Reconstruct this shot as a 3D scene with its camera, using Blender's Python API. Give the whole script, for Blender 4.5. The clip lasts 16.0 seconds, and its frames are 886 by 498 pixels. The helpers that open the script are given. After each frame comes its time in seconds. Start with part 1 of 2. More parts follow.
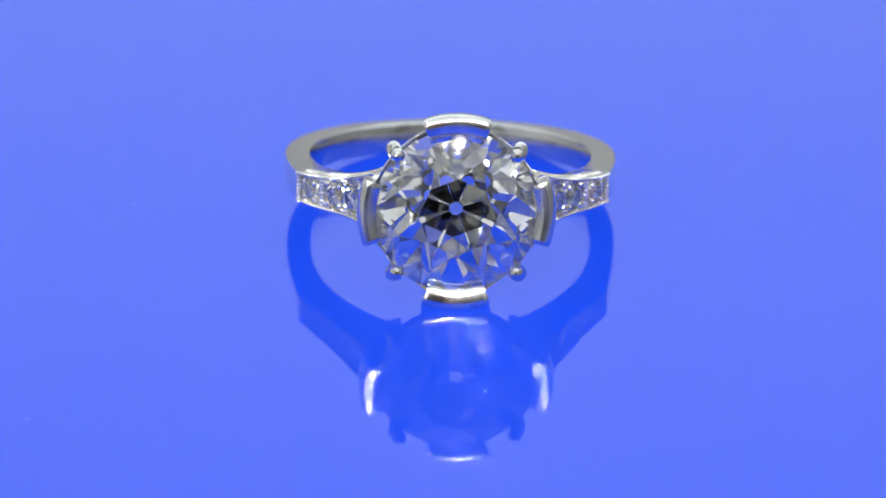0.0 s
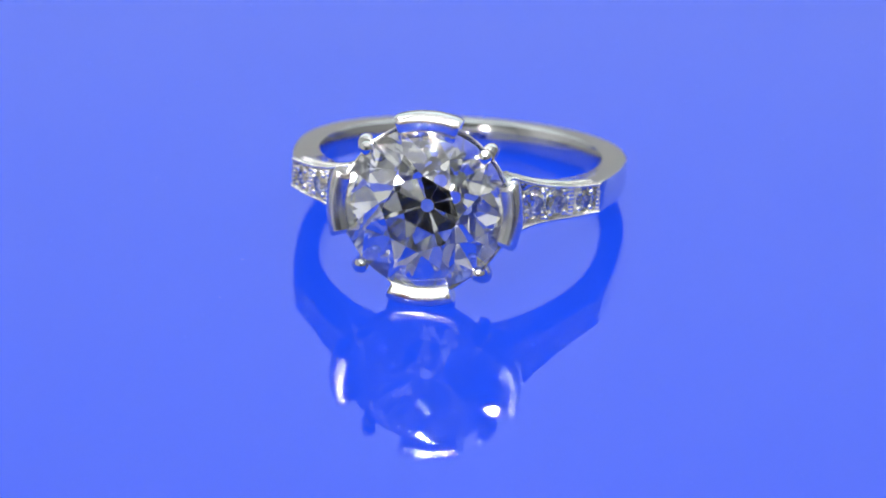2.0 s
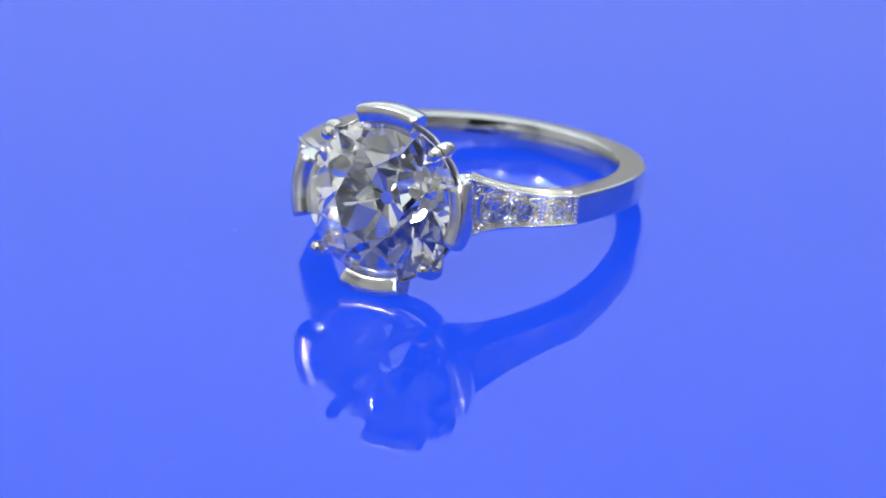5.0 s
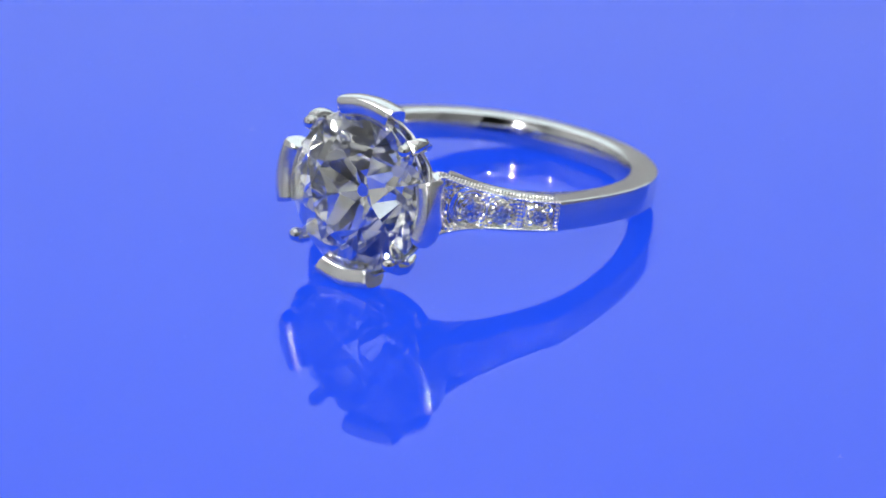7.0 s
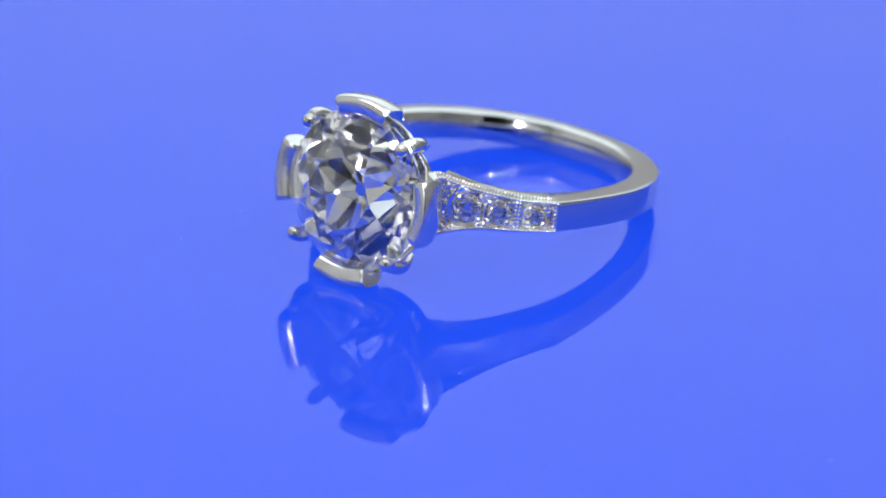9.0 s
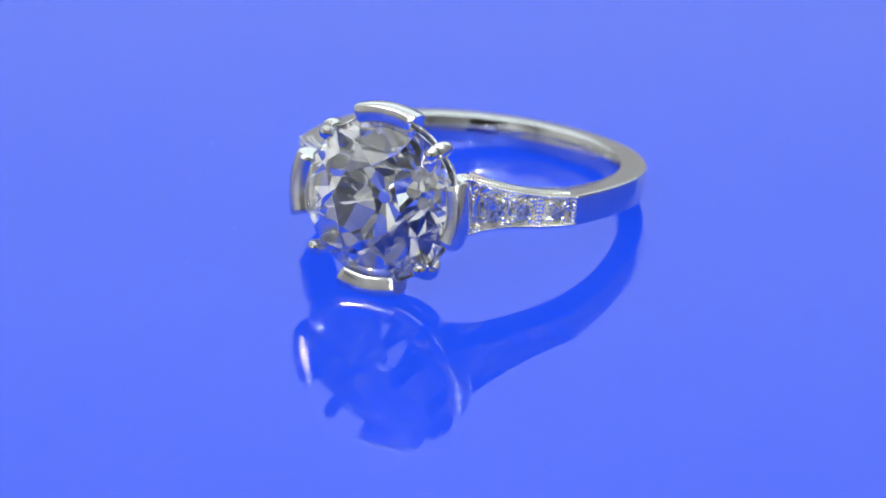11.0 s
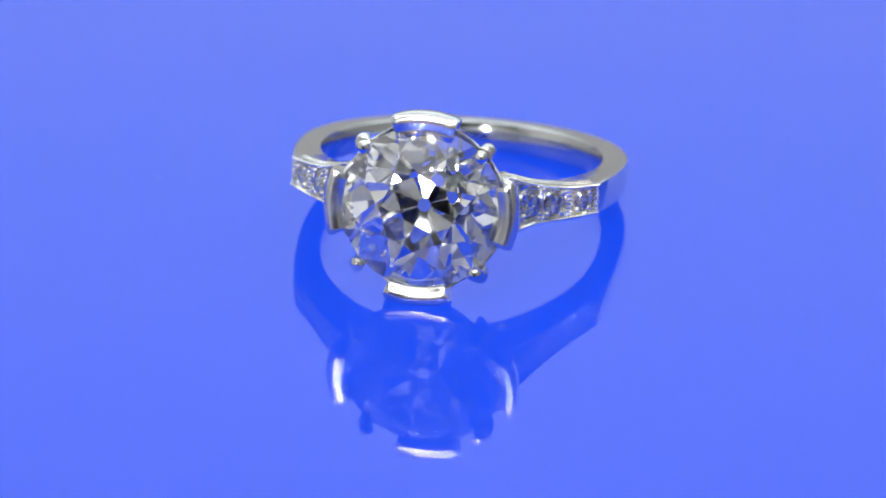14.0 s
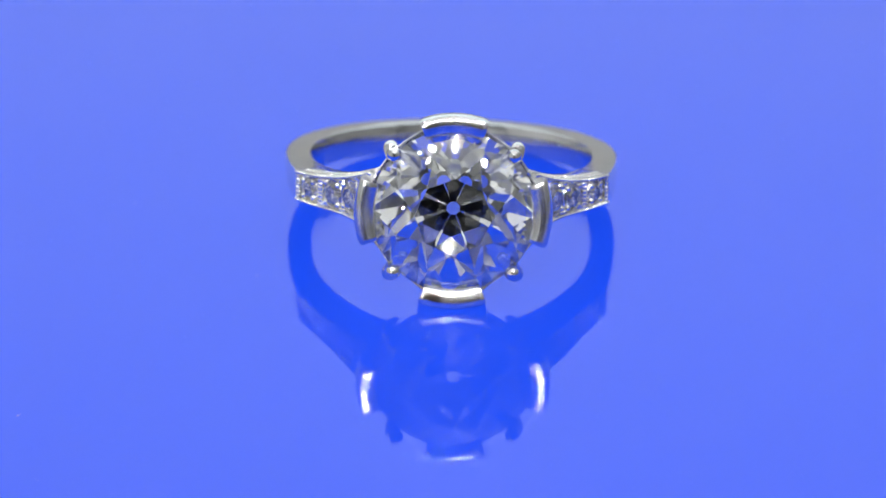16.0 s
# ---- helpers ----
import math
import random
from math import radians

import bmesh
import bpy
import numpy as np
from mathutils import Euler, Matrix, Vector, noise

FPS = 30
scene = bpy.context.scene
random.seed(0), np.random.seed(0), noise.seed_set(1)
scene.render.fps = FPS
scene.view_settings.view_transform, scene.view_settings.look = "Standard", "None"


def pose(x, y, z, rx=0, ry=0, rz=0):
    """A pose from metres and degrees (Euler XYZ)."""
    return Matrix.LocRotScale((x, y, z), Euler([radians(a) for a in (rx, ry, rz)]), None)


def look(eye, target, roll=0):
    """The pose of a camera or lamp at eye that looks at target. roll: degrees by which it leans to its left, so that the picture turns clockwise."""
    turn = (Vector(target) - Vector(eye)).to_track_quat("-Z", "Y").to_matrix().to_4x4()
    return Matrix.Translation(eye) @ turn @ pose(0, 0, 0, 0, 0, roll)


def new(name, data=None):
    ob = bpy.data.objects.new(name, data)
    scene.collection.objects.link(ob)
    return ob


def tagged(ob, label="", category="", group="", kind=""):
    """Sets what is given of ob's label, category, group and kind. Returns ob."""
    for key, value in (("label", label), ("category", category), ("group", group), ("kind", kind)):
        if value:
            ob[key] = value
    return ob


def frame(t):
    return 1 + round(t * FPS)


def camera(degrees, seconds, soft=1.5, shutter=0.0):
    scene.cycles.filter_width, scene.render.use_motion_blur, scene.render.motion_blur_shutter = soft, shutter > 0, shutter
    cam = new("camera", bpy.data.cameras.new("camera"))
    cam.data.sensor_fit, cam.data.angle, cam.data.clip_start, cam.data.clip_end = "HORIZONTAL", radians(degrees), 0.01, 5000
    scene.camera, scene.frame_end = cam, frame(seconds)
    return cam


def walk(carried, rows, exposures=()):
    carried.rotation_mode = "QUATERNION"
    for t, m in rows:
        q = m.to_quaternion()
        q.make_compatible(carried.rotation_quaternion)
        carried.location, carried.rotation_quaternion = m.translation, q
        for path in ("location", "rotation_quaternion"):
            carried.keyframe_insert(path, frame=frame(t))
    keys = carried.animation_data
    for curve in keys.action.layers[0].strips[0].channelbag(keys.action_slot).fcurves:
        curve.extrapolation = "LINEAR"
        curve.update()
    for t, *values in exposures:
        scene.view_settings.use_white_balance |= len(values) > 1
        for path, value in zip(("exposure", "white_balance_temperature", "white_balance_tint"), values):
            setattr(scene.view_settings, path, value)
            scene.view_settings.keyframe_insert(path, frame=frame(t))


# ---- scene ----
# ---------------------------------------------------------------- camera
cam = camera(12.782, 16.0)
ELEV = radians(23.99)
LIFT = 0.00014
CAM = look((0.0, -0.23348 * math.cos(ELEV), 0.23348 * math.sin(ELEV) + LIFT), (-0.0021, 0.0, -0.00142 + LIFT))
cam.data.dof.use_dof = True
cam.data.dof.focus_distance = 0.2215
cam.data.dof.aperture_fstop = 48.0
walk(cam, [(0.0, CAM), (16.0, CAM)], exposures=[(0.0, 0.15), (16.0, 0.15)])

scene.cycles.max_bounces, scene.cycles.transmission_bounces, scene.cycles.glossy_bounces = 32, 32, 16
scene.cycles.sample_clamp_indirect = 0.0

# ---------------------------------------------------------------- world and lamps
world = bpy.data.worlds.new("studio")
scene.world = world
world.use_nodes = True
world.node_tree.nodes["Background"].inputs["Color"].default_value = (0.9, 0.95, 1.0, 1)
world.node_tree.nodes["Background"].inputs["Strength"].default_value = 0.05


def softbox(name, eye, target, sx, sy, watts, colour=(1, 1, 1)):
    data = bpy.data.lights.new(name, "AREA")
    data.shape, data.size, data.size_y = "RECTANGLE", sx, sy
    data.energy, data.color = watts, colour
    ob = new(name, data)
    ob.matrix_world = look(eye, target)
    return ob


softbox("softbox_lamp", (0.0, 0.04, 0.50), (0.0, 0.04, 0.0), 0.72, 0.60, 0.92, (0.96, 0.99, 1.0))
softbox("back_softbox_lamp", (0.0, 0.372, 0.25), (0.0, 0.0, 0.25), 0.72, 0.34, 0.60, (0.76, 0.94, 1.0))
softbox("front_softbox_lamp", (0.0, -0.300, 0.315), (0.0, 0.0, 0.0), 0.26, 0.14, 0.055, (0.96, 0.99, 1.0))

under = bpy.data.lights.new("light_table_lamp", "AREA")
under.shape, under.size, under.energy = "DISK", 0.136, 0.0465
under_lamp = new("light_table_lamp", under)
under_lamp.matrix_world = look((0, 0, -0.016), (0, 0, 0.0))

# ---------------------------------------------------------------- materials


def material(name):
    m = bpy.data.materials.new(name)
    m.use_nodes = True
    t = m.node_tree
    return m, t.nodes, t.links, t.nodes["Principled BSDF"]


def noise_node(nodes, links, scale, detail=3.0):
    co = nodes.new("ShaderNodeTexCoord")
    n = nodes.new("ShaderNodeTexNoise")
    n.inputs["Scale"].default_value, n.inputs["Detail"].default_value = scale, detail
    links.new(co.outputs["Object"], n.inputs["Vector"])
    return n


def ramp(nodes, links, source, a, b, lo=0.3, hi=0.7):
    r = nodes.new("ShaderNodeValToRGB")
    r.color_ramp.elements[0].position, r.color_ramp.elements[0].color = lo, a
    r.color_ramp.elements[1].position, r.color_ramp.elements[1].color = hi, b
    links.new(source, r.inputs["Fac"])
    return r


def platinum(name, rough, bump, scale):
    m, nodes, links, p = material(name)
    p.inputs["Metallic"].default_value = 1.0
    n = noise_node(nodes, links, scale)
    c = ramp(nodes, links, n.outputs["Fac"], (0.72, 0.715, 0.70, 1), (0.78, 0.775, 0.76, 1))
    links.new(c.outputs["Color"], p.inputs["Base Color"])
    r = ramp(nodes, links, n.outputs["Fac"], (rough * 0.7,) * 3 + (1,), (rough * 1.4,) * 3 + (1,))
    links.new(r.outputs["Color"], p.inputs["Roughness"])
    n2 = noise_node(nodes, links, scale * 6.0, 2.0)
    b = nodes.new("ShaderNodeBump")
    b.inputs["Strength"].default_value, b.inputs["Distance"].default_value = bump, 0.00002
    links.new(n2.outputs["Fac"], b.inputs["Height"])
    links.new(b.outputs["Normal"], p.inputs["Normal"])
    return m


def diamond(name):
    m = bpy.data.materials.new(name)
    m.use_nodes = True
    nodes, links = m.node_tree.nodes, m.node_tree.links
    nodes.remove(nodes["Principled BSDF"])
    g = nodes.new("ShaderNodeBsdfGlass")
    g.inputs["Color"].default_value, g.inputs["Roughness"].default_value = (0.995, 0.995, 0.985, 1), 0.0
    g.inputs["IOR"].default_value = 2.417
    links.new(g.outputs[0], nodes["Material Output"].inputs["Surface"])
    return m


def acrylic():
    """Blue acrylic: lets light through from below, scatters some from above, polished on top."""
    m = bpy.data.materials.new("blue_acrylic")
    m.use_nodes = True
    nodes, links = m.node_tree.nodes, m.node_tree.links
    nodes.remove(nodes["Principled BSDF"])
    n = noise_node(nodes, links, 9.0)
    c = ramp(nodes, links, n.outputs["Fac"], (0.011, 0.066, 0.745, 1), (0.012, 0.070, 0.775, 1))
    scatter = nodes.new("ShaderNodeBsdfDiffuse")
    through_light = nodes.new("ShaderNodeBsdfTranslucent")
    for b in (scatter, through_light):
        links.new(c.outputs["Color"], b.inputs["Color"])
    body = nodes.new("ShaderNodeMixShader")
    body.inputs[0].default_value = 0.9
    links.new(scatter.outputs[0], body.inputs[1])
    links.new(through_light.outputs[0], body.inputs[2])
    gloss = nodes.new("ShaderNodeBsdfGlossy")
    fine = noise_node(nodes, links, 260.0)
    r = ramp(nodes, links, fine.outputs["Fac"], (0.0,) * 3 + (1,), (0.004,) * 3 + (1,))
    links.new(r.outputs["Color"], gloss.inputs["Roughness"])
    fres = nodes.new("ShaderNodeFresnel")
    fres.inputs["IOR"].default_value = 1.5
    top = nodes.new("ShaderNodeMixShader")
    links.new(fres.outputs[0], top.inputs[0])
    links.new(body.outputs[0], top.inputs[1])
    links.new(gloss.outputs[0], top.inputs[2])
    links.new(top.outputs[0], nodes["Material Output"].inputs["Surface"])
    return m


def clear_underside():
    m = bpy.data.materials.new("clear_underside")
    m.use_nodes = True
    nodes, links = m.node_tree.nodes, m.node_tree.links
    nodes.remove(nodes["Principled BSDF"])
    clear = nodes.new("ShaderNodeBsdfTransparent")
    clear.inputs["Color"].default_value = (0.95, 0.96, 1.0, 1)
    links.new(clear.outputs[0], nodes["Material Output"].inputs["Surface"])
    return m


def cloth(name, colour, scale=60.0):
    m, nodes, links, p = material(name)
    n = noise_node(nodes, links, scale)
    dark = tuple(v * 0.94 for v in colour[:3]) + (1,)
    c = ramp(nodes, links, n.outputs["Fac"], dark, colour)
    links.new(c.outputs["Color"], p.inputs["Base Color"])
    p.inputs["Roughness"].default_value = 0.9
    p.inputs["Specular IOR Level"].default_value = 0.2
    return m


def glow(name, colour, strength):
    m, nodes, links, p = material(name)
    p.inputs["Base Color"].default_value = (0.9, 0.9, 0.9, 1)
    p.inputs["Emission Color"].default_value = colour
    p.inputs["Emission Strength"].default_value = strength
    return m


POLISHED = platinum("polished_platinum", 0.065, 0.10, 400.0)
BRIGHT = platinum("bright_cut_platinum", 0.18, 0.25, 900.0)
STONE = diamond("diamond")
BLUE = acrylic()
CLEAR = clear_underside()
# mid grey of the unseen tent walls, picked for what the ring mirrors
PALE_SURROUND = cloth("pale_unseen_surround", (0.42, 0.42, 0.42, 1))
WHITE_PAINT = cloth("white_drum_paint", (0.8, 0.8, 0.8, 1))
TABLE = cloth("dark_table", (0.05, 0.05, 0.052, 1))
# darker grey for unseen walls that should mirror dimmer
DIM_SURROUND = cloth("dim_unseen_surround", (0.2, 0.2, 0.198, 1))
DARK = cloth("dark_studio_wall", (0.03, 0.03, 0.032, 1), 12.0)
LED = glow("led_lens", (0.96, 0.98, 1.0, 1), 3200.0)
HOUSING = cloth("black_lamp_housing", (0.03, 0.03, 0.03, 1))
DUST = cloth("dust", (0.25, 0.28, 0.5, 1))

MM = 0.001


def part(name, bm, mat, parent, label="", sharp=30.0, scale=MM, kind=""):
    """Links a bmesh, built in millimetres, as one mesh object under parent."""
    bmesh.ops.recalc_face_normals(bm, faces=bm.faces[:])
    me = bpy.data.meshes.new(name)
    for v in bm.verts:
        v.co *= scale
    for f in bm.faces:
        f.smooth = sharp > 0
    bm.to_mesh(me)
    bm.free()
    if sharp > 0:
        me.set_sharp_from_angle(angle=radians(sharp))
    me.materials.append(mat)
    ob = new(name, me)
    ob.parent = parent
    return tagged(ob, label, kind=kind)


def box(bm, cx, cy, cz, sx, sy, sz, bevel=0.0):
    r = bmesh.ops.create_cube(bm, size=1.0, matrix=Matrix.Translation((cx, cy, cz)) @ Matrix.Diagonal((sx, sy, sz, 1)))
    if bevel:
        edges = list({e for v in r["verts"] for e in v.link_edges})
        bmesh.ops.bevel(bm, geom=edges, offset=bevel, segments=2, affect="EDGES")


def sweep(bm, rings, closed=False):
    """Skins a row of equal rings of points."""
    rows = [[bm.verts.new(p) for p in ring] for ring in rings]
    n = len(rows[0])
    pairs = list(zip(rows, rows[1:])) + ([(rows[-1], rows[0])] if closed else [])
    for a, b in pairs:
        for i in range(n):
            bm.faces.new((a[i], a[(i + 1) % n], b[(i + 1) % n], b[i]))
    if not closed:
        bm.faces.new(rows[0])
        bm.faces.new(rows[-1])


# ---------------------------------------------------------------- unseen studio round the plate, added for its reflections


def slab(name, cx, cy, cz, sx, sy, sz, mat, label):
    bm = bmesh.new()
    box(bm, cx, cy, cz, sx, sy, sz)
    ob = part(name, bm, mat, None, label, sharp=0, scale=1.0)
    return tagged(ob, category="wall", kind="structure")


def base_drum():
    """White drum under the plate that holds the light table's lamp."""
    bm = bmesh.new()
    n = 96
    prof = [(71.0, -5.6), (71.0, -20.3), (68.5, -20.3), (68.5, -5.6)]
    rings = [[(r * math.cos(2 * math.pi * i / n), r * math.sin(2 * math.pi * i / n), z) for r, z in prof] for i in range(n)]
    sweep(bm, rings, closed=True)
    drum = part("light_table", bm, WHITE_PAINT, None, "white round drum under the blue plate")
    return tagged(drum, category="light table")


base_drum()
slab("floor", 0, -0.4, -0.0455, 2.4, 2.0, 0.05, TABLE, "plain dark table top under the plate")
slab("wall_north", 0, 0.385, 0.23, 0.80, 0.01, 0.60, PALE_SURROUND, "unseen pale grey tent wall, added for reflections")
# unseen side walls; the lower west one is paler to brighten the turned stone
for side, cx in (("east", 0.385), ("west", -0.385)):
    slab("wall_" + side, cx, 0.03, 0.105, 0.01, 0.70, 0.25, DIM_SURROUND if side == "east" else PALE_SURROUND, "unseen grey tent wall, its shade set for reflections")
    slab("wall_upper_" + side, cx, 0.03, 0.38, 0.01, 0.70, 0.30, PALE_SURROUND, "unseen pale grey tent wall, added for reflections")
slab("ceiling", 0, 0.03, 0.53, 0.80, 0.72, 0.01, PALE_SURROUND, "unseen pale grey tent top, added for reflections")
# unseen flaps that shape reflections; the gap between them darkens the stone's facets
for side, cx, wide in (("east", 0.235, 0.31), ("west", -0.26, 0.26)):
    slab("wall_front_" + side, cx, -0.325, 0.105, wide, 0.01, 0.25, DIM_SURROUND if side == "east" else PALE_SURROUND, "unseen grey front flap, its shade set for reflections")
for side, cx in (("east", 0.24), ("west", -0.24)):
    slab("wall_front_upper_" + side, cx, -0.325, 0.38, 0.30, 0.01, 0.30, DIM_SURROUND, "unseen grey front flap, its shade set for reflections")
slab("wall_front_middle", 0, -0.325, 0.40, 0.18, 0.01, 0.26, DIM_SURROUND, "unseen grey front flap, its shade set for reflections")
slab("wall_south", 0, -1.30, 0.6, 2.4, 0.05, 1.5, DARK, "dark studio wall")

# ---------------------------------------------------------------- the turning plate
plate = new("turntable_plate")
tagged(plate, "round glossy blue acrylic turntable plate, polished like a mirror", "turntable")


def build_plate():
    bm = bmesh.new()
    n = 128
    prof = [(71.0, -5.5), (72.0, -5.0), (72.0, -0.6), (71.4, 0.0)]
    rings = [[(r * math.cos(2 * math.pi * i / n), r * math.sin(2 * math.pi * i / n), z) for i in range(n)] for r, z in prof]
    sweep(bm, rings)
    disc = part("disc", bm, BLUE, plate, "glossy blue acrylic disc")
    disc.data.materials.append(CLEAR)
    for f in disc.data.polygons:
        if f.normal.z < -0.9:
            f.material_index = 1
    spots = random.Random(5)
    for k in range(9):
        bm = bmesh.new()
        a, r = spots.uniform(0, 6.28), spots.uniform(14, 42)
        size = spots.uniform(0.02, 0.04)
        bmesh.ops.create_icosphere(bm, subdivisions=1, radius=size,
                                   matrix=Matrix.Translation((r * math.cos(a), r * math.sin(a), size * 0.3)) @ Matrix.Diagonal((1.6, 0.8, 0.5, 1)))
        part("dust_speck", bm, DUST, plate, "tiny pale dust speck")


build_plate()

# ---------------------------------------------------------------- the ring
ring = new("engagement_ring")
tagged(ring, "polished platinum ring with one large round diamond on blue plate", "ring")

HOLE = 8.25
END = Vector((9.10, -5.97))        # end of the jewelled shoulder
HEAD = Vector((4.45, -12.15))      # where the shoulder meets the head
LEAN = Matrix.Rotation(radians(-0.80), 4, "X")


def hole_radius(al):
    """The finger hole is a little longer towards the head."""
    return HOLE + 0.60 * smooth(85, 140, abs(al))


def smooth(a, b, x):
    x = min(1.0, max(0.0, (x - a) / (b - a)))
    return x * x * (3 - 2 * x)


def outer_radius(al):
    """Outer radius of the band at al degrees from its back."""
    a = abs(al)
    if a <= 90:
        return 9.86 + 0.14 * math.sin(radians(2 * a)) ** 2
    if a <= 123.3:
        r = 10.2
        for k in range(12):
            y = r * math.cos(radians(a))
            r = (9.86 - 0.76 * (y / 5.97) ** 2) / math.sin(radians(a))
        return r
    d = Vector((math.sin(radians(a)), math.cos(radians(a))))
    e = HEAD - END
    # ray from the centre against the straight shoulder
    k = (END.x * e.y - END.y * e.x) / (d.x * e.y - d.y * e.x)
    return min(k, 10.6 / abs(math.cos(radians(a)))) if a > 160 else k


def half_height(al):
    a = abs(al)
    if a < 123.3:
        return 0.87 + 0.03 * smooth(60, 123, a)
    u = min(0.965, (a - 123.3) / 36.0)
    return (0.90 + 0.30 * u + 0.75 * u ** 5) * (1 - 0.45 * smooth(157, 163, a))


def rise(al):
    """The shoulders climb a little along the finger hole towards the head."""
    return 0.36 * smooth(130, 159, abs(al))


def shank():
    bm = bmesh.new()
    rings, b = [], 0.10
    angles = [i * 2.0 for i in range(-61, 62)]
    angles = [-168, -164, -161, -158, -154, -150, -146, -142, -138, -134, -130, -127, -124.2, -123.4] + angles + [123.4, 124.2, 127, 130, 134, 138, 142, 146, 150, 154, 158, 161, 164, 168]
    for al in angles:
        ro, h, hole = outer_radius(al), half_height(al), hole_radius(al)
        if abs(al) > 124:
            ro -= 0.95
        s, c = math.sin(radians(al)), math.cos(radians(al))
        k, hi = smooth(123, 140, abs(al)), min(h, 0.90)
        top = (hole + b) * (1 - k) + max(hole + b, outer_radius(al) - 1.6) * k
        bulge = [(ro + 0.05 * (1 - (j / 4) ** 2) - 0.05, (h - b) * j / 4) for j in range(-4, 5)]
        sec = bulge + [(ro - 0.08, h - 0.03), (ro - 0.05 - b, h), (min(top + 0.06, ro - 0.20), h), (hole + 0.09, hi - 0.02)] + [
            (hole - 0.07 + 0.13 * (j / 5) ** 2, -(hi - b) * j / 5) for j in range(-5, 6)] + [
               (hole + 0.09, -(hi - 0.02)), (min(top + 0.06, ro - 0.20), -h), (ro - 0.05 - b, -h), (ro - 0.08, -(h - 0.03))]
        rings.append([(r * s, r * c, z + rise(al)) for r, z in sec])
    sweep(bm, rings)
    return part("shank", bm, POLISHED, ring, "polished platinum band", sharp=22.0)


shank()

BEAD = bmesh.new()
bmesh.ops.create_icosphere(BEAD, subdivisions=2, radius=1.0)
BEAD_V = [v.co.copy() for v in BEAD.verts]
BEAD_F = [[v.index for v in f.verts] for f in BEAD.faces]
BEAD.free()


def beads(name, places, parent, label):
    """A row of small metal beads, (point, radius) each."""
    verts, faces = [], []
    for p, r in places:
        k = len(verts)
        verts += [(Vector(p) + v * r) * MM for v in BEAD_V]
        faces += [[i + k for i in f] for f in BEAD_F]
    me = bpy.data.meshes.new(name)
    me.from_pydata(verts, [], faces)
    me.polygons.foreach_set("use_smooth", [True] * len(faces))
    me.materials.append(BRIGHT)
    ob = new(name, me)
    ob.parent = parent
    return tagged(ob, label, kind="stuff")


def stone_mesh(r, table=0.47, crown=0.175, pavilion=0.464, culet=0.078, low=0.48, girdle=0.012):
    """A round brilliant with its table, stars, kites, halves and culet; axis z, girdle at 0."""
    bm = bmesh.new()
    d = 2 * r
    hc, hp, g = crown * d, pavilion * d, girdle * d
    pts = []

    def ringpts(rad, z, n, off):
        for i in range(n):
            a = 2 * math.pi * (i + off) / n
            pts.append((rad * math.cos(a), rad * math.sin(a), z))

    rt, rs, rc, rl = table * r, 0.5 * (table + 1.0) * r, culet * r, low * r
    ringpts(rt, g + hc, 8, 0.0)
    x = rs * math.cos(math.pi / 8)
    ringpts(rs, g + (r - x) * hc / (r - rt), 8, 0.5)
    ringpts(r, g, 16, 0.0)
    ringpts(r, g * 0.55, 16, 0.5)
    ringpts(r, -g * 0.55, 16, 0.5)
    ringpts(r, -g, 16, 0.0)
    x = rl * math.cos(math.pi / 8)
    ringpts(rl, -g - (r - x) * hp / (r - rc), 8, 0.5)
    ringpts(rc / math.cos(math.pi / 8), -g - hp, 8, 0.5)
    for p in pts:
        bm.verts.new(p)
    bmesh.ops.convex_hull(bm, input=bm.verts[:])
    bmesh.ops.dissolve_limit(bm, angle_limit=radians(0.4), verts=bm.verts[:], edges=bm.edges[:])
    return bm


def placed(bm, m):
    bmesh.ops.transform(bm, matrix=m, verts=bm.verts[:])
    return bm


# ---- the head, in its own axis: local z points outward, x across, y along the finger hole
FACE = LEAN @ Matrix(((1, 0, 0, 0), (0, 0, -1, 0), (0, 1, 0, 0), (0, 0, 0, 1)))
GIRDLE = 13.10
STONE_R = 4.66


def polar(r, deg, w):
    return (r * math.cos(radians(deg)), r * math.sin(radians(deg)), w)


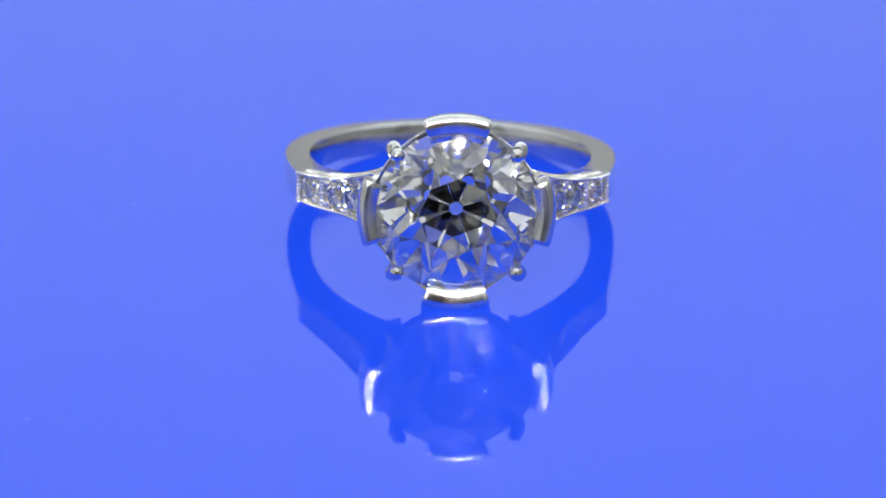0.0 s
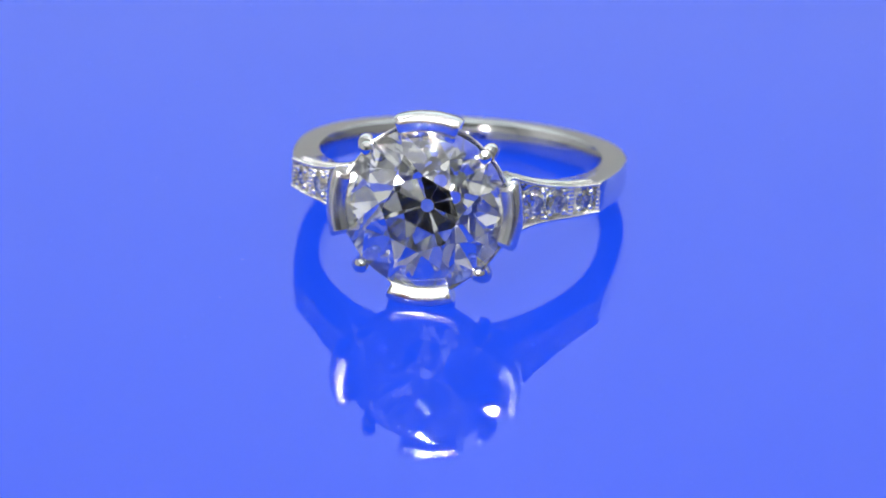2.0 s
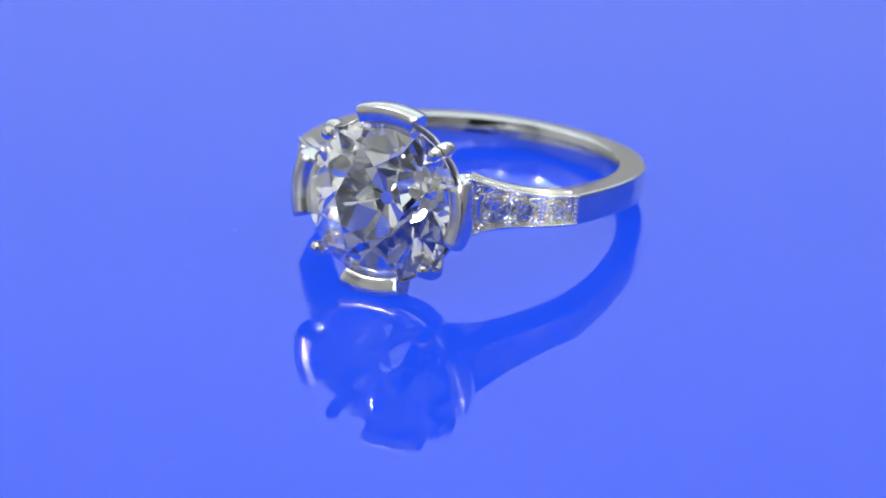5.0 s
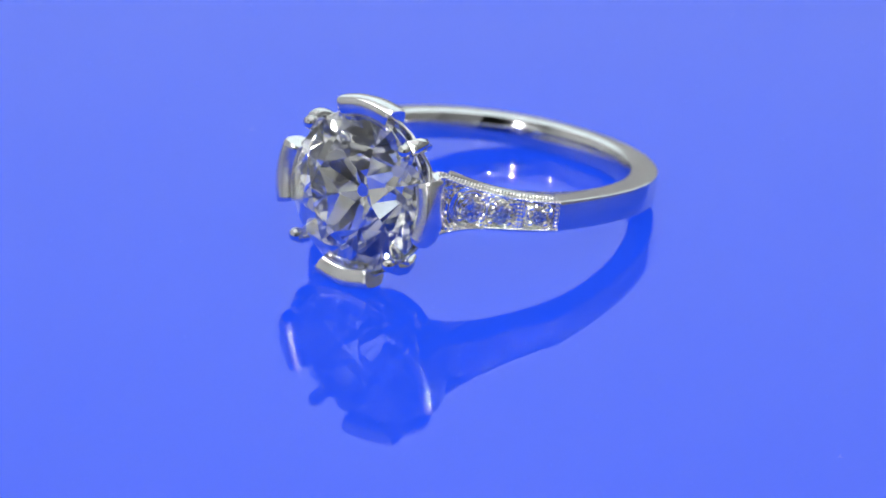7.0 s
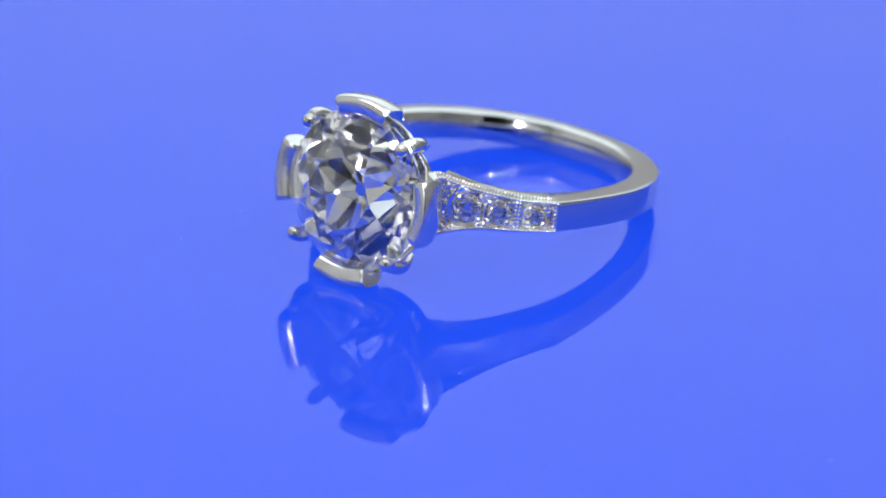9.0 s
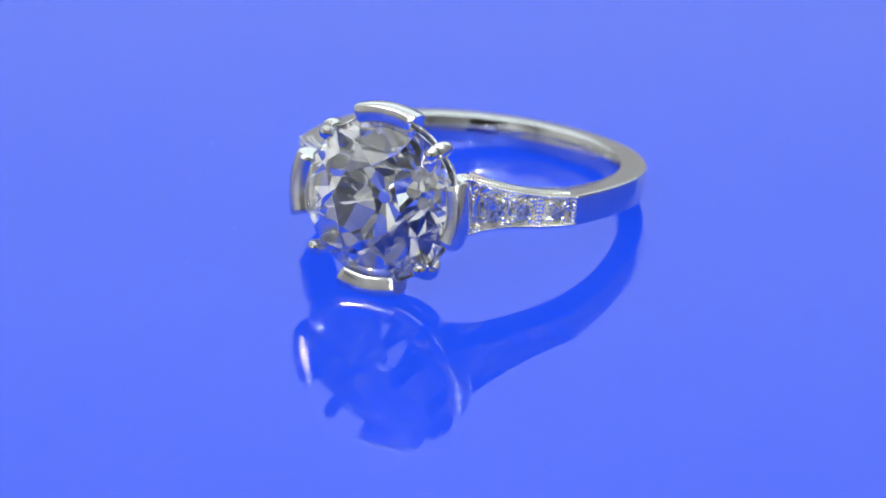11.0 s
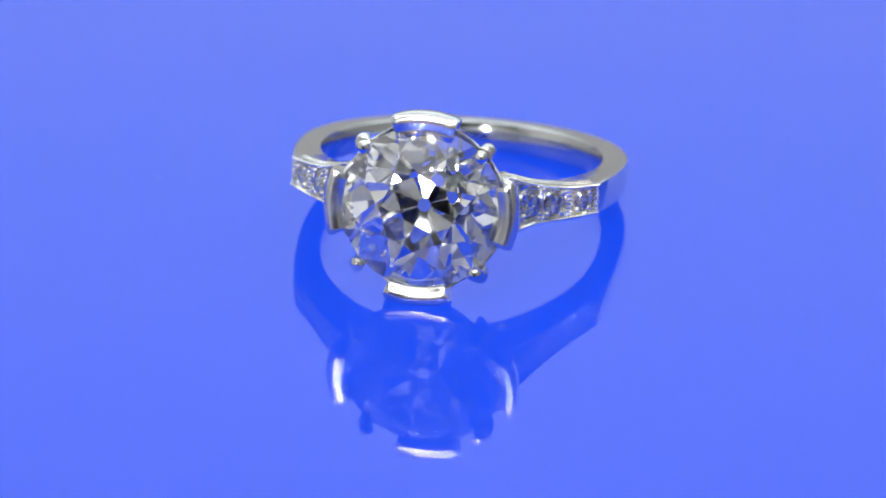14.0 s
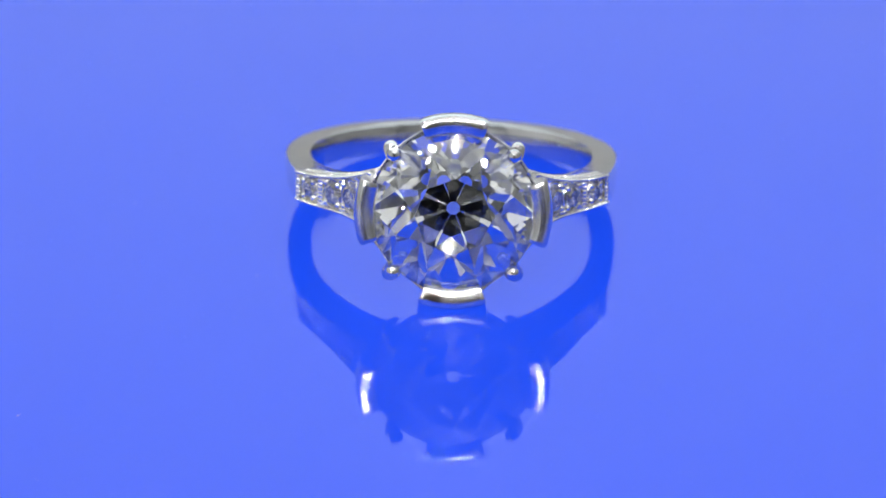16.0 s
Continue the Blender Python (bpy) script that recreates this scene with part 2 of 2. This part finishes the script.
def head():
    big = placed(stone_mesh(STONE_R), FACE @ Matrix.Translation((0, 0, GIRDLE)) @ Matrix.Rotation(radians(-2.0), 4, "Z"))
    part("centre_diamond", big, STONE, ring, "large clear round diamond with an old cut", sharp=0)

    # basket under the stone: round behind the bar claws, flat panels between them and the round claws
    def rim_r(deg):
        d = abs((deg + 45) % 90 - 45)
        if d <= 20:
            return 4.96
        a0, r0, a1, r1 = radians(20), 4.96, radians(45), 4.86
        d = radians(d)
        return r0 * r1 * math.sin(a1 - a0) / (r0 * math.sin(d - a0) + r1 * math.sin(a1 - d))

    def rim_w(deg):
        d = abs((deg + 45) % 90 - 45)
        if d <= 20:
            return 12.95
        return 12.95 - 0.42 * math.sin(math.pi * (d - 20) / 25) ** 1.2

    bm = bmesh.new()
    rings, n = [], 288
    for i in range(n):
        deg = 360.0 * i / n
        rim, q = rim_w(deg), rim_r(deg)
        rings.append([polar(r, deg, w) for r, w in
                      ((q - 0.16, rim), (q - 0.02, rim), (q, rim - 0.03), (q - 0.01, rim - 0.12), (q - 0.10, rim - 0.16), (q - 0.34, 12.30), (q - 0.40, 12.22),
                       (q - 0.32, 12.20), (q - 0.36, 12.05), (q - 0.75, 11.90), (3.20, 10.9), (2.6, 9.9), (2.5, 9.2),
                       (2.2, 9.2), (2.3, 10.1), (2.85, 11.0), (3.75, 11.9), (q - 0.24, rim - 0.5))])
    sweep(bm, rings, closed=True)
    gallery = part("gallery", placed(bm, FACE), POLISHED, ring, "panelled platinum basket under the stone", sharp=9)
    row = []
    for i in range(250):
        deg = 360.0 * i / 250
        row.append((FACE @ Vector(polar(rim_r(deg) - 0.07, deg, rim_w(deg) + 0.01)), 0.058))
    beads("milgrain", row, gallery, "row of tiny platinum beads along the rim")
    row = [(FACE @ Vector(polar(rim_r(1.5 * i) - 0.33, 1.5 * i, 12.13)), 0.07) for i in range(240)]
    beads("milgrain", row, gallery, "row of tiny platinum beads along the rim")

    # four bar claws
    sec = [(4.58, 12.4), (4.47, 13.20), (4.44, 13.58), (4.48, 13.70), (4.56, 13.77), (4.80, 13.87), (5.02, 13.92), (5.22, 13.93), (5.38, 13.89), (5.49, 13.80),
           (5.565, 13.64), (5.605, 13.40), (5.61, 13.10), (5.58, 12.75), (5.46, 12.3), (5.02, 11.95), (4.66, 11.85)]
    cr = sum(p[0] for p in sec) / len(sec)
    cw = sum(p[1] for p in sec) / len(sec)
    for k in range(4):
        bm = bmesh.new()
        rings = []
        for j in range(-12, 13):
            deg = 90 * k + 20.5 * j / 12
            f = 1.0 if abs(j) < 12 else 0.90
            rings.append([polar(cr + (r - cr) * f, deg, cw + (w - cw) * f) for r, w in sec])
        sweep(bm, rings)
        part("bar_claw", placed(bm, FACE), BRIGHT, ring, "polished curved bar claw", sharp=30)

    # four round claws
    for k in range(4):
        deg = 45 + 90 * k
        bm = bmesh.new()
        rings = []
        for r, w, s in ((4.60, 11.6, 0.26), (4.92, 12.3, 0.40), (5.04, 12.9, 0.46), (5.00, 13.4, 0.48), (4.86, 13.8, 0.45)):
            rings.append([Vector(polar(r, deg, w)) + s * Vector((math.cos(a) * math.cos(radians(deg)) - math.sin(a) * math.sin(radians(deg)),
                                                               math.cos(a) * math.sin(radians(deg)) + math.sin(a) * math.cos(radians(deg)), 0.25 * -math.cos(a)))
                          for a in (2 * math.pi * i / 14 for i in range(14))])
        sweep(bm, rings)
        claw = part("claw", placed(bm, FACE), POLISHED, ring, "tapered platinum claw", sharp=60)
        bm = bmesh.new()
        bmesh.ops.create_uvsphere(bm, u_segments=24, v_segments=14, radius=0.42, matrix=FACE @ Matrix.Translation(polar(4.74, deg, 14.0)))
        part("bead_tip", bm, POLISHED, claw, "round polished bead on the claw", sharp=180)


head()


# ---- the jewelled shoulders
def shoulder(side):
    e = (HEAD - END)
    length = e.length
    e = e.normalized()
    nrm = Vector((-e.y, e.x))
    if nrm.dot(END) < 0:
        nrm = -nrm

    def at(u, v, h):
        p = END + e * u + nrm * h
        foot = END + e * u
        return Vector((side * p.x, p.y, v + rise(math.degrees(math.atan2(foot.x, foot.y)))))

    def edge(u):
        p = END + e * u
        al = math.degrees(math.atan2(p.x, p.y))
        return half_height(al)

    # rails along both edges and cross bars
    for sgn in (-1, 1):
        bm = bmesh.new()
        rings = []
        for i in range(25):
            u = 0.02 + (length - 0.1) * i / 24
            v = edge(u)
            rings.append([at(u, sgn * a, h) for a, h in ((v - 0.24, -1.05), (v - 0.24, -0.10), (v - 0.18, -0.02), (v - 0.05, -0.01), (v + 0.01, -0.06), (v + 0.01, -1.05))])
        sweep(bm, rings)
        part("edge_rail", bm, BRIGHT, ring, "bright-cut platinum edge of the shoulder")
        row, u = [], 0.06
        while u < length - 0.1:
            row.append((at(u, sgn * (edge(u) - 0.11), -0.01), 0.092))
            u += 0.205
        beads("milgrain", row, ring, "row of tiny platinum beads along the shoulder")
        row, u = [], 0.3
        while u < length - 0.4:
            row.append((at(u, sgn * (edge(u) + 0.01), -0.62), 0.085))
            row.append((at(u + 0.1, sgn * (edge(u) + 0.01), -0.36), 0.06))
            u += 0.20
        beads("milgrain", row, ring, "rows of tiny platinum beads on the shoulder's flank")
    for u, wd, cols in ((0.16, 0.30, (0.16,)), (2.42, 0.42, (2.32, 2.54))):
        bm = bmesh.new()
        v = edge(u) - 0.2
        rings = [[at(u + a, s * v, h) for a, h in ((-wd / 2, -1.05), (-wd / 2, -0.05), (wd / 2, -0.05), (wd / 2, -1.05))] for s in (-1, 1)]
        sweep(bm, rings)
        part("cross_bar", bm, BRIGHT, ring, "narrow platinum bar across the shoulder")
        row = []
        for c in cols:
            m = int(2 * v / 0.21)
            row += [(at(c, -v + 2 * v * (i + 0.5) / m, -0.03), 0.09) for i in range(m)]
        beads("milgrain", row, ring, "row of tiny platinum beads across the shoulder")
    # the bed between the stones, cut open round each of them
    stones = ((1.26, 0.64), (3.55, 0.80), (5.35, 0.90))
    bm = bmesh.new()
    cuts = random.Random(11)
    nu, nv = 84, 24
    grid = []
    for i in range(nu + 1):
        u = 0.1 + (length - 0.25) * i / nu
        w = edge(u) - 0.16
        grid.append([(u, w * (2 * j / nv - 1), bm.verts.new(at(u, w * (2 * j / nv - 1), -0.34 + cuts.uniform(-0.07, 0.07)))) for j in range(nv + 1)])
    for i in range(nu):
        for j in range(nv):
            cu = 0.5 * (grid[i][j][0] + grid[i + 1][j][0])
            cv = 0.5 * (grid[i][j][1] + grid[i + 1][j + 1][1])
            if all(math.hypot(cu - u, cv) > r * 1.02 for u, r in stones):
                bm.faces.new((grid[i][j][2], grid[i + 1][j][2], grid[i + 1][j + 1][2], grid[i][j + 1][2]))
    bmesh.ops.delete(bm, geom=[v for v in bm.verts if not v.link_faces], context="VERTS")
    part("bed", bm, POLISHED, ring, "bright-cut platinum bed between the small diamonds", sharp=14)
    # stones, their seats and grains
    for u, r in stones:
        m = Matrix.Identity(4)
        for i, col in enumerate((Vector((side * e.x, e.y, 0)), Vector((0, 0, 1)), Vector((side * nrm.x, nrm.y, 0)))):
            for j in range(3):
                m[j][i] = col[j]
        m.translation = at(u, 0, -0.16)
        part("side_diamond", placed(stone_mesh(r, table=0.56, low=0.3, crown=0.15, pavilion=0.437), m), STONE, ring, "small round brilliant diamond", sharp=0)
        bm = bmesh.new()
        rings = []
        for i in range(32):
            a = 2 * math.pi * i / 32
            lim = edge(u) - 0.12
            rings.append([m @ Vector((q * math.cos(a), max(-lim, min(lim, q * math.sin(a))), z)) for q, z in
                          ((r * 0.95, -0.06), (r * 1.0, 0.04), (r * 1.05, 0.05), (r * 1.14, -0.06), (r * 1.42, -0.02), (r * 1.46, -0.30), (r * 1.12, -0.86), (r * 0.55, -0.86))])
        sweep(bm, rings, closed=True)
        part("collet", bm, BRIGHT, ring, "thin bright rim round a small diamond", sharp=25)
        for i in range(4):
            a = math.pi / 4 + math.pi / 2 * i
            bm = bmesh.new()
            bmesh.ops.create_icosphere(bm, subdivisions=2, radius=0.17, matrix=m @ Matrix.Translation((r * 1.0 * math.cos(a), r * 1.0 * math.sin(a), 0.10)))
            part("grain", bm, BRIGHT, ring, "round grain that holds a small diamond", sharp=180)
    for u, f in ((2.86, 0.62), (4.52, 0.72), (6.55, 0.80)):
        for sgn in (-1, 1):
            for du in (-0.16, 0.16):
                bm = bmesh.new()
                bmesh.ops.create_icosphere(bm, subdivisions=2, radius=0.16, matrix=Matrix.Translation(at(u + du, sgn * edge(u) * f, -0.12)))
                part("grain", bm, BRIGHT, ring, "round grain that holds a small diamond", sharp=180)
    # bright cuts that run from the square's corners to its stone
    for i in range(8):
        a = math.pi / 8 + math.pi / 4 * i
        bm = bmesh.new()
        r0, r1 = 0.66, 0.98
        c, s = math.cos(a), math.sin(a)
        q = [at(1.28 + r * c - w * s, r * s * 0.78 + w * c, h) for r, w, h in ((r0, -0.06, -0.5), (r0, 0.06, -0.5), (r1, 0.12, -0.5), (r1, -0.12, -0.5))]
        t = [at(1.28 + r * c, r * s * 0.78, -0.05) for r in (r0, r1)]
        vs = [bm.verts.new(p) for p in q + t]
        for f in ((0, 1, 2, 3), (0, 4, 1), (1, 4, 5, 2), (2, 5, 3), (3, 5, 4, 0)):
            bm.faces.new([vs[j] for j in f])
        part("bright_cut", bm, BRIGHT, ring, "small engraved ray", sharp=0)


shoulder(1)
shoulder(-1)


# ---------------------------------------------------------------- spot lamps
def led(eye, target=(0, 0, 0.005)):
    lamp = new("spot_lamp")
    tagged(lamp, "small black spot lamp hung from the tent top", "lamp", "spot lamps of the tent")
    lamp.matrix_world = look(eye, target)
    bm = bmesh.new()
    n = 24
    prof = [(3, 60), (10, 58), (11, 20), (11, 0), (9, 0), (8.6, 5), (3, 6)]
    sweep(bm, [[(r * math.cos(2 * math.pi * i / n), r * math.sin(2 * math.pi * i / n), z) for i in range(n)] for r, z in prof])
    part("housing", bm, HOUSING, lamp, "black metal lamp housing")
    bm = bmesh.new()
    bmesh.ops.create_uvsphere(bm, u_segments=20, v_segments=10, radius=4.5, matrix=Matrix.Translation((0, 0, 2.0)) @ Matrix.Diagonal((1, 1, 0.4, 1)))
    up = lamp.matrix_world.inverted() @ Vector((eye[0], eye[1], 0.526))
    back = Vector((0, 0, 0.05))
    bm2 = bmesh.new()
    d = (up - back)
    bmesh.ops.create_cone(bm2, cap_ends=True, segments=12, radius1=3.0, radius2=3.0, depth=d.length * 1000,
                          matrix=Matrix.Translation((up + back) * 500) @ d.to_track_quat("Z", "Y").to_matrix().to_4x4())
    part("stem", bm2, HOUSING, lamp, "thin black stem")
    part("lens", bm, LED, lamp, "bright round lens", sharp=180)
    return lamp


for spot in ((-0.10, -0.26, 0.38), (0.20, 0.06, 0.42), (-0.24, -0.05, 0.41), (0.17, -0.22, 0.38), (0.012, -0.25, 0.262), (-0.105, -0.29, 0.145)):
    led(spot)


# ---------------------------------------------------------------- turning
SEAT = pose(-0.001591, 0.003421, 0.002521 + LIFT) @ pose(0, 0, 0, -10.95) @ pose(0, 0, 0, 0, 0.936)


def turn(t):
    """The plate's angle: it turns one way, stops, and turns back."""
    if t > 8.1:
        t = 16.2 - t
    keys = ((0.0, 2.06), (1.5, -6.07), (3.5, -17.30), (7.0, -35.97), (7.6, -39.15), (8.0, -41.0), (8.1, -41.1))
    for (a, va), (b, vb) in zip(keys, keys[1:]):
        if t <= b:
            return va + (vb - va) * (t - a) / (b - a)
    return keys[-1][1]


def motions():
    times = [i * 0.5 for i in range(16)] + [7.8, 8.0, 8.1, 8.2, 8.4] + [8.5 + i * 0.5 for i in range(1, 16)]
    walk(plate, [(t, pose(0, 0, 0, 0, 0, turn(t))) for t in times])
    walk(ring, [(t, pose(0, 0, 0, 0, 0, turn(t)) @ SEAT) for t in times])


motions()
